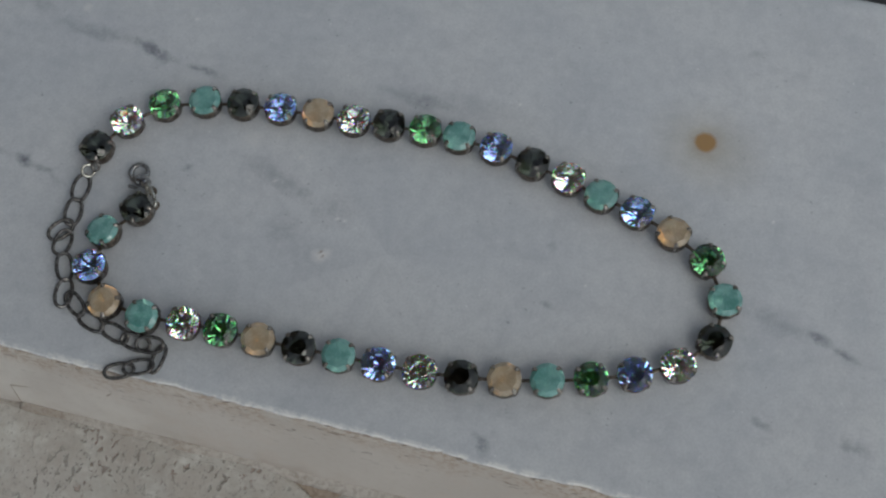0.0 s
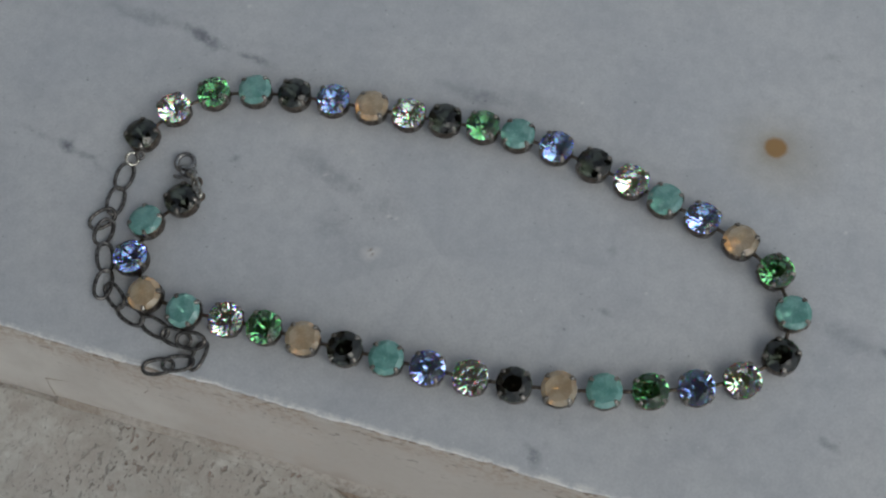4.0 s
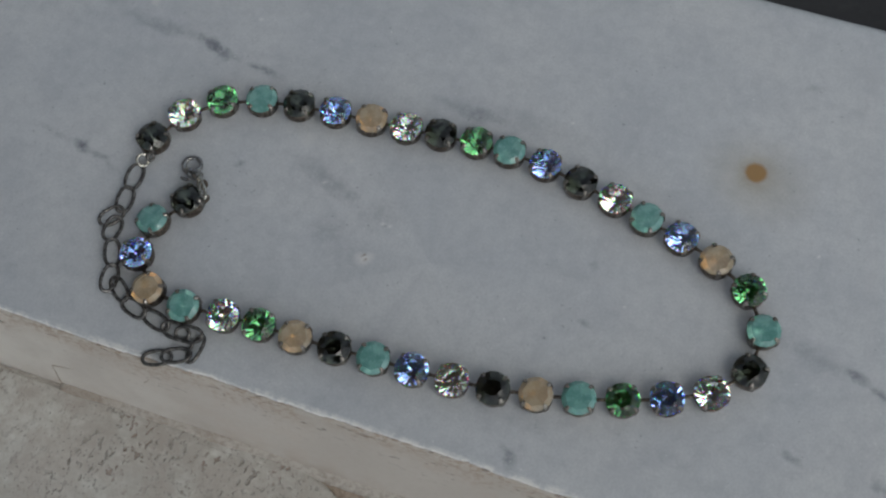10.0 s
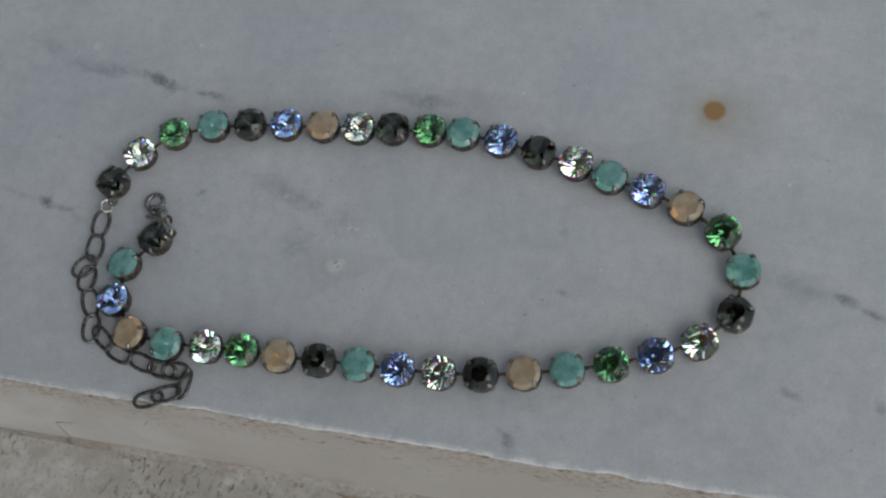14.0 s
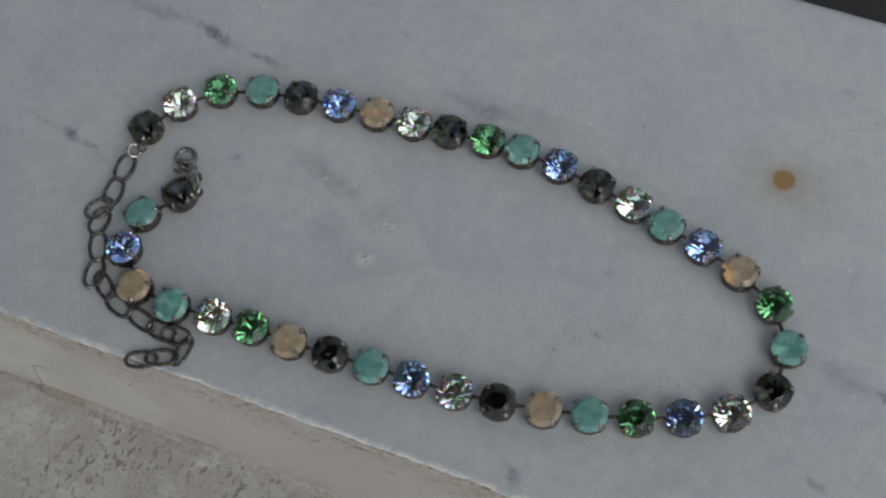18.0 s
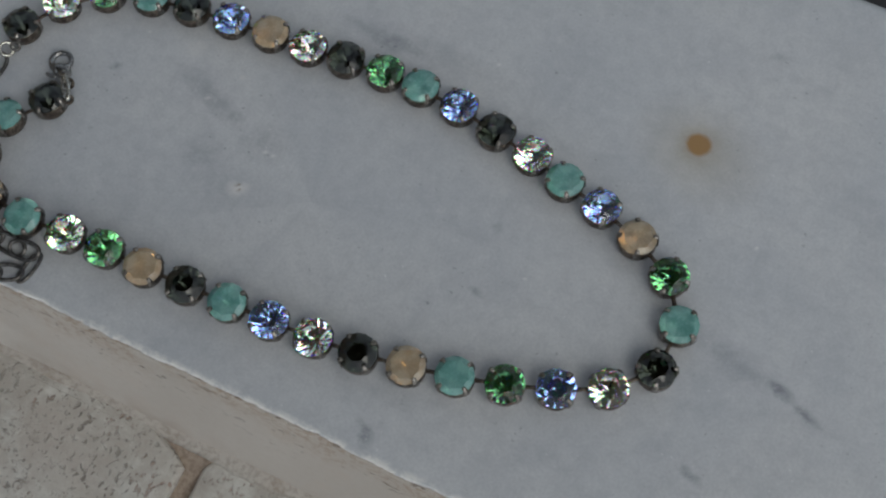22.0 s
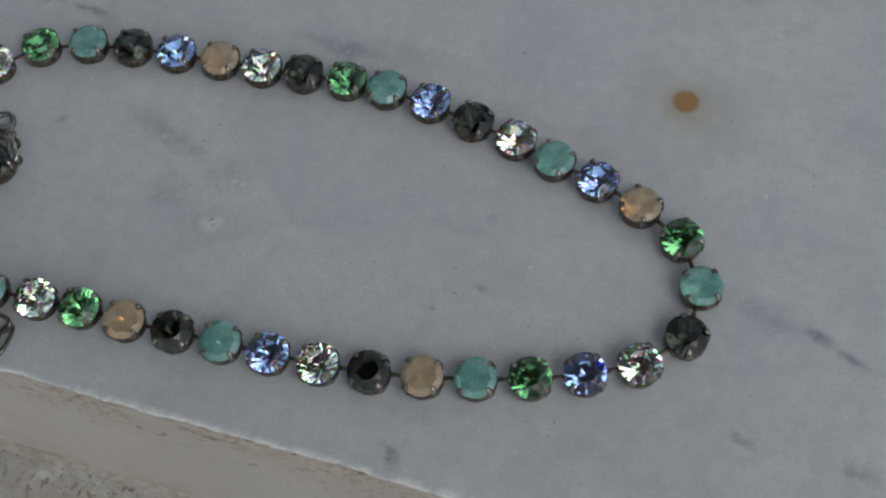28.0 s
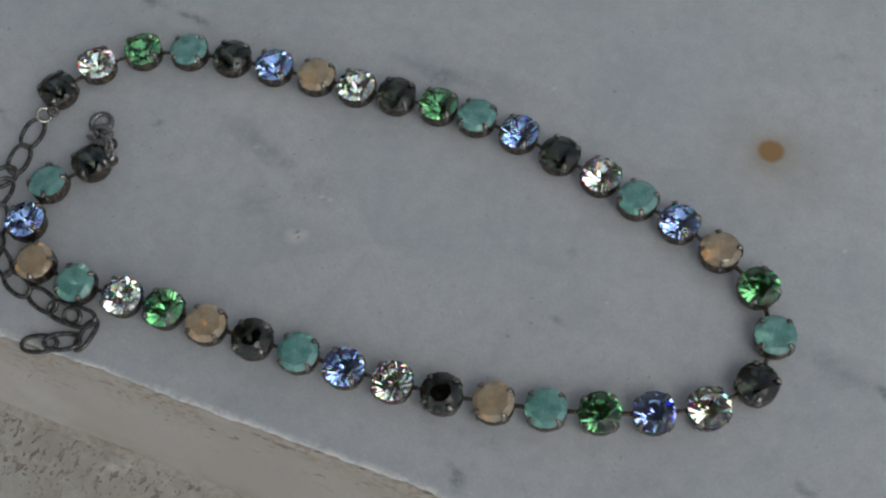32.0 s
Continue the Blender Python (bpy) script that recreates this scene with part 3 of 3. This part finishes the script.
def surroundings():
    bm = bmesh.new()
    bmesh.ops.create_grid(bm, x_segments=40, y_segments=40, size=400)
    for v in bm.verts:
        v.co.z = -0.062 + (0.4 * ripple(v.co.x * 0.02, v.co.y * 0.02, 0) if v.co.length > 30 else 0)
    tagged(part("ground", bm, EARTH), "bare packed earth ground round the paving", "ground", kind="structure")
    bm = bmesh.new()
    bmesh.ops.create_cube(bm, size=1)
    bmesh.ops.scale(bm, vec=(1.8, 0.9, 0.030), verts=bm.verts)
    bmesh.ops.bevel(bm, geom=bm.edges[:], offset=0.002, segments=2, affect="EDGES")
    bmesh.ops.translate(bm, vec=(0, BACK + 0.001 + 0.45, -0.052), verts=bm.verts)
    tagged(part("floor", bm, DARK_FLOOR), "dark charcoal slate floor behind the marble sill", "floor", kind="structure")
    bm = bmesh.new()
    bmesh.ops.create_cube(bm, size=1)
    bmesh.ops.scale(bm, vec=(1.79, BACK - FRONT - 0.004, 0.034), verts=bm.verts)
    bmesh.ops.translate(bm, vec=(0, (BACK + FRONT) / 2, -0.0472), verts=bm.verts)
    mortar = bm
    # added out of view to block sky light: a low canopy and a plastered wall
    for name, size, centre, mat, label, category in (
        ("ceiling", (2.05, 1.38, 0.10), (-0.475, -0.23, 1.25), WOOD, "weathered timber canopy added out of view to block overhead sky", "ceiling"),
        # unseen wall, added to dim the low sky from -x
        ("sky_blocker_west", (0.20, 9.0, 2.0), (-3.6, 0.9, 0.93), PLASTER, "plain beige plastered wall added out of view to block western sky", "wall"),
    ):
        bm = bmesh.new()
        bmesh.ops.create_cube(bm, size=1)
        bmesh.ops.scale(bm, vec=size, verts=bm.verts)
        bmesh.ops.bevel(bm, geom=bm.edges[:], offset=0.006, segments=2, affect="EDGES")
        bmesh.ops.translate(bm, vec=centre, verts=bm.verts)
        made = tagged(part(name, bm, mat), label, category, kind="structure")
        # unseen legs, there only to carry the added canopy
        if name == "ceiling":
            for x in (-1.40, 0.46):
                for y in (-0.85, 0.38):
                    leg = bmesh.new()
                    bmesh.ops.create_cube(leg, size=1)
                    bmesh.ops.scale(leg, vec=(0.05, 0.05, 1.29), verts=leg.verts)
                    bmesh.ops.bevel(leg, geom=leg.edges[:], offset=0.004, segments=2, affect="EDGES")
                    bmesh.ops.translate(leg, vec=(x, y, 0.56), verts=leg.verts)
                    part("blocker_post", leg, WOOD, made)
    bm = mortar
    tagged(part("wall_base", bm, GROUT), "rough mortar bed under the marble sill", "wall", kind="structure")


marble_sill()
slab_front()
surroundings()
mortar_joint()


# ---- the necklace ----
R_STONE, R_CUP, GIRDLE, CROWN = 0.00405, 0.00401, 0.00365, 0.00150


def stone_mesh(name, glass, foil_mat, opal=""):
    """A round brilliant chaton: table, stars, kites and girdle facets above, eight mains and sixteen halves on the foiled back."""
    bm = bmesh.new()
    R, n = R_STONE, 8
    table_r, table_z = (0.70 * R, 0.00088) if opal else (0.52 * R, 0.00142)
    star_r, half_r, depth = 0.78 * R, 0.20 * R, 0.00345
    top, low = 0.00010, -0.00012

    def ring(r, z, first, count):
        return [bm.verts.new((r * math.cos(radians(first + 360 * i / count)), r * math.sin(radians(first + 360 * i / count)), z)) for i in range(count)]

    slope = (table_z - top) / (R - table_r)
    flat = math.cos(radians(22.5))
    table = ring(table_r, table_z, 0, n)
    star = ring(star_r, table_z - (star_r * flat - table_r) * slope, 22.5, n)
    girdle, lower = ring(R, top, 0, 2 * n), ring(R, low, 0, 2 * n)
    half = ring(half_r, low - depth * (1 - half_r * flat / R), 22.5, n)
    culet = bm.verts.new((0, 0, low - depth))
    bm.faces.new(table)
    back = []
    for i in range(n):
        j, h = (i + 1) % n, (i - 1) % n
        g0, g1, g2 = girdle[2 * i], girdle[2 * i + 1], girdle[(2 * i + 2) % (2 * n)]
        l0, l1, l2 = lower[2 * i], lower[2 * i + 1], lower[(2 * i + 2) % (2 * n)]
        bm.faces.new((table[i], star[i], table[j]))
        bm.faces.new((table[i], star[h], g0, star[i]))
        bm.faces.new((star[i], g0, g1))
        bm.faces.new((star[i], g1, g2))
        bm.faces.new((g0, l0, l1, g1))
        bm.faces.new((g1, l1, l2, g2))
        back.append(bm.faces.new((culet, half[h], l0, half[i])))
        back.append(bm.faces.new((half[i], l0, l1)))
        back.append(bm.faces.new((half[i], l1, l2)))
    for f in back:
        f.material_index = 1
    bmesh.ops.recalc_face_normals(bm, faces=bm.faces)
    data = bpy.data.meshes.new(name)
    bm.to_mesh(data)
    bm.free()
    data.materials.append(glass)
    data.materials.append(foil_mat)
    return data


def cup_mesh():
    """The open setting: a footed dish with a straight rim."""
    rim = GIRDLE - 0.00030
    bm = lathe([(0, 0.0001), (0.0033, 0.0001), (0.0036, 0.0003), (0.0039, 0.0007), (R_CUP - 0.00004, 0.0013), (R_CUP, 0.0022), (R_CUP, rim - 0.0001), (R_CUP - 0.0001, rim),
                (R_CUP - 0.0002, rim - 0.0001), (R_CUP - 0.0004, rim - 0.0006), (0.0032, 0.0011), (0.0, 0.0002)], 32)
    data = bpy.data.meshes.new("setting")
    bm.to_mesh(data)
    bm.free()
    data.materials.append(CUP)
    return shade_smooth(data)


def prong_mesh():
    """One claw along +x: up the wall of the cup, bent over the edge of the stone, with a rounded tip."""
    bm = bmesh.new()
    path = [(R_CUP + 0.00004, GIRDLE - 0.0022, 0.00078), (R_CUP + 0.00010, GIRDLE - 0.0006, 0.00066), (R_CUP + 0.00010, GIRDLE + 0.0002, 0.00056), (R_CUP - 0.00006, GIRDLE + 0.00058, 0.00050),
            (R_CUP - 0.00045, GIRDLE + 0.00076, 0.00045), (R_CUP - 0.00070, GIRDLE + 0.00090, 0.00036), (R_CUP - 0.00084, GIRDLE + 0.00095, 0.00018)]
    extent = 0.00019
    rows = []
    for i, (r, z, w) in enumerate(path):
        a, b = path[max(i - 1, 0)], path[min(i + 1, len(path) - 1)]
        t = Vector((b[0] - a[0], b[1] - a[1])).normalized()
        nx, nz = t.y, -t.x
        rows.append([bm.verts.new((r + s * extent * nx + (0.00006 * nx if q == 0 else 0), 1.0 * q * w, z + s * extent * nz + (0.00006 * nz if q == 0 else 0)))
                     for s, q in ((1, -1), (1, 0), (1, 1), (-1, 1), (-1, -1))])
    for a, b in zip(rows, rows[1:]):
        for i in range(5):
            j = (i + 1) % 5
            bm.faces.new((a[i], a[j], b[j], b[i]))
    bm.faces.new(rows[0])
    bm.faces.new(rows[-1][::-1])
    bmesh.ops.recalc_face_normals(bm, faces=bm.faces)
    data = bpy.data.meshes.new("prong")
    bm.to_mesh(data)
    bm.free()
    data.materials.append(WORN)
    return shade_smooth(data)


# where the settings lie along the strand, in millimetres, from the chain round to the clasp
STRAND_X = [-77.5, -72.6, -64.8, -55.0, -45.6, -36.1, -26.5, -17.2, -8.5, 0.8, 9.5, 19.0, 28.5, 38.0, 46.7, 56.0, 65.5, 74.5, 80.3,
            79.8, 72.8, 63.7, 54.3, 44.7, 35.1, 25.4, 15.7, 5.8, -3.7, -13.3, -23.1, -32.5, -41.6, -51.4, -61.2, -67.8, -67.6, -61.7]
STRAND_Y = [9.4, 18.0, 24.6, 27.9, 29.4, 30.4, 31.0, 31.5, 32.3, 32.9, 32.9, 32.1, 30.1, 28.2, 25.6, 23.4, 20.0, 15.1, 6.2,
            -4.2, -12.0, -16.5, -20.0, -22.7, -24.9, -26.7, -27.7, -28.2, -28.5, -28.9, -29.2, -29.1, -29.6, -30.0, -28.8, -21.3, -11.9, -4.3]
STRAND_KIND = "KCGAKBOCKGABKCABOGAKCBGAOKCBAKOGCAOBAK"


# settings that lean: which way their face turns, and by how many degrees
LEANING = {i: (255 + 37 * i % 40, 4.5 + 29 * i % 3) for i in range(22, 33)} | {20: (290, 4), 21: (275, 6), 33: (250, 7), 34: (208, 8), 35: (172, 7), 36: (165, 9), 37: (165, 7)}


def link_points(length, width, n=28):
    """An oval link: straight-ish sides, round ends."""
    pts = []
    for i in range(n):
        a = 2 * math.pi * i / n
        c, s = math.cos(a), math.sin(a)
        pts.append((math.copysign(abs(c) ** 0.9, c) * length / 2, math.copysign(abs(s) ** 0.85, s) * width / 2, 0.0))
    return pts


def necklace():
    root = thing("necklace", "rhinestone necklace in dark antiqued metal with mixed crystals, on marble", "necklace")
    cup, prong = cup_mesh(), prong_mesh()
    stones = {key: stone_mesh("stone", glass, foil_mat, key if key in "AO" else "") for key, (_, glass, foil_mat) in STONES.items()}
    rnd = random.Random(11)
    n = len(STRAND_KIND)
    at = [Vector((x, y + 0.16, 0)) / 1000 for x, y in zip(STRAND_X, STRAND_Y)]
    for i, key in enumerate(STRAND_KIND):
        along = (at[min(i + 1, n - 1)] - at[max(i - 1, 0)])
        turn = math.degrees(math.atan2(along.y, along.x))
        way, lean = LEANING.get(i, (rnd.uniform(0, 360), rnd.uniform(0.5, 3.0)))
        lift = 0.0034 * math.sin(radians(lean))
        if 20 <= i < 33:
            at[i].y += GIRDLE * 0.75 * math.sin(radians(lean))
        a = radians(way)
        m = pose(at[i].x, at[i].y, lift) @ Matrix.Rotation(radians(lean), 4, Vector((-math.sin(a), math.cos(a), 0))) @ pose(0, 0, 0, 0, 0, turn + rnd.uniform(-5, 5))
        holder = part("setting", cup, None, root, "dark antiqued metal cup setting", m)
        part("stone", stones[key], None, holder, STONES[key][0], pose(0, 0, GIRDLE, rnd.uniform(-3, 3), rnd.uniform(-3, 3), rnd.uniform(0, 360)))
        for q in range(4):
            part("prong", prong, None, holder, "", pose(0, 0, 0, 0, 0, 45 + 90 * q + rnd.uniform(-4, 4)))
    # bars that join cup to cup
    for i in range(n - 1):
        d = at[i + 1] - at[i]
        u = d.normalized()
        a, b = at[i] + u * 0.0037, at[i + 1] - u * 0.0037
        mid = (a + b) / 2
        pts = [(*a.xy, 0.0019), (*(a * 0.7 + mid * 0.3).xy, 0.0022), (*mid.xy, 0.0023), (*(b * 0.7 + mid * 0.3).xy, 0.0022), (*b.xy, 0.0019)]
        bar = tube(pts, [0.00062, 0.00050, 0.00043, 0.00050, 0.00062], sides=8, flat=0.6)
        shade_smooth(part("connector", bar, CUP, root).data)
    chain(root)
    clasp(root)
    return root


CHAIN = [
    (-78.4, -1.2, -91, 7.9, -24, 1.2), (-78.0, -7.8, -86, 7.9, -24, 1.2), (-79.2, -13.1, -128, 7.4, -22, 1.5), (-77.6, -16.1, -94, 7.4, -26, 1.4),
    (-75.0, -22.0, -67, 8.2, -24, 1.2), (-72.8, -28.4, -84, 8.0, -22, 1.2), (-69.1, -30.4, -37, 7.8, 26, 1.4), (-63.8, -33.7, -16, 7.8, 24, 1.2),
    (-57.3, -35.0, -14, 8.1, 24, 1.2), (-51.6, -36.0, -3, 8.0, 20, 1.3), (-48.0, -36.0, 9, 7.4, 22, 1.9), (-45.1, -38.8, -94, 8.0, 30, 1.4),
    (-49.0, -41.7, -157, 7.9, 8, 1.3), (-53.2, -43.6, -158, 7.9, 6, 1.0),
]


def chain(root):
    """The extender: open curb links, folded back on itself at its tail."""
    for x, y, angle, length, roll, z in CHAIN:
        bm = tube(link_points(length / 1000 - 0.0009, 0.0037), 0.00046, closed=True, sides=9)
        ob = part("chain_link", bm, LINK, root, "", pose(x / 1000, y / 1000, z / 1000, 0, 0, angle) @ pose(0, 0, 0, roll, 0, 0))
        shade_smooth(ob.data)
    for x, y, z, r, w, turn, mat in ((-0.0780, 0.0034, 0.0018, 0.00148, 0.00040, (22, 24, 20), SILVER), (-0.0764, 0.0047, 0.0022, 0.00090, 0.00036, (40, 10, 60), LINK)):
        ring = [(r * math.cos(a), r * math.sin(a), 0) for a in (2 * math.pi * i / 20 for i in range(20))]
        ob = part("jump_ring", tube(ring, w, closed=True, sides=8), mat, root, "bright worn metal jump ring" if mat is SILVER else "", pose(x, y, z, *turn))
        shade_smooth(ob.data)


def clasp(root):
    """Lobster clasp: round hook, heavy shoulder with its thumb lever, swivel link over the edge of the last setting."""
    def spot(u, v, z):
        return (-0.0652 + (0.917 * u - 0.40 * v) / 1000, 0.0057 + (0.40 * u + 0.917 * v) / 1000, z / 1000)

    loop, rad = [], []
    for i in range(40):
        a = 2 * math.pi * i / 40
        heavy = max(0.0, -math.sin(a)) ** 2
        loop.append(spot(2.12 * math.cos(a), 0.25 + 2.15 * math.sin(a), 1.75 + 0.45 * heavy))
        rad.append(0.00058 + 0.00012 * max(0.0, -math.cos(a)) + 0.00030 * heavy)
    body = part("clasp", tube(loop, rad, closed=True, sides=14), CLASP, root, "dark grey metal lobster clasp")
    shade_smooth(body.data)
    shoulder = bmesh.new()
    bmesh.ops.create_uvsphere(shoulder, u_segments=24, v_segments=14, radius=1.0)
    for v in shoulder.verts:
        # full on the hook's side, tapering towards the swivel
        wide = 2.45 - 0.7 * max(0.0, -v.co.y)
        v.co = Vector((wide * v.co.x, 1.55 * v.co.y, 1.35 * v.co.z)) / 1000
    shade_smooth(part("shoulder", shoulder, CLASP, body, m=pose(*spot(0.45, -2.35, 2.1), 0, 10, 2)).data)
    throat = [spot(0.9, -3.0, 2.3), spot(1.5, -3.8, 2.8), spot(1.9, -4.4, 3.3), spot(2.1, -4.9, 3.7)]
    shade_smooth(part("throat", tube(throat, [0.0013, 0.00115, 0.0009, 0.0006], sides=14), CLASP, body).data)
    lever = [spot(-3.0, -2.6, 1.3), spot(-2.5, -3.0, 1.4), spot(-1.7, -3.4, 1.5), spot(-0.8, -3.7, 1.8)]
    shade_smooth(part("lever", tube(lever, [0.00036, 0.00050, 0.00048, 0.0003], sides=10), CLASP, body).data)
    neck = [spot(2.0, -4.2, 3.6), spot(2.2, -4.8, 4.1), spot(2.3, -5.4, 4.5), spot(2.4, -5.8, 4.7)]
    shade_smooth(part("neck", tube(neck, [0.0008, 0.00075, 0.00065, 0.0004], sides=12), CLASP, body).data)
    swivel = tube(link_points(0.0056, 0.0014), 0.00045, closed=True, sides=10)
    shade_smooth(part("swivel_link", swivel, SILVER, body, "bright rubbed metal", pose(-0.0593, -0.0005, 0.0047, 0, 6, -54) @ pose(0, 0, 0, 30, 0, 0)).data)
    for x, y, z, r, w, turn in ((-0.0582, -0.0022, 0.0030, 0.0010, 0.00040, (70, 10, 50)), (-0.0600, 0.0014, 0.0031, 0.0009, 0.00040, (40, 20, -30))):
        ring = [(r * math.cos(a), r * math.sin(a), 0) for a in (2 * math.pi * i / 20 for i in range(20))]
        ob = part("jump_ring", tube(ring, w, closed=True, sides=8), CUP, root, "", pose(x, y, z, *turn))
        shade_smooth(ob.data)


necklace()

# ---- pieces of the paving ----
pavement()
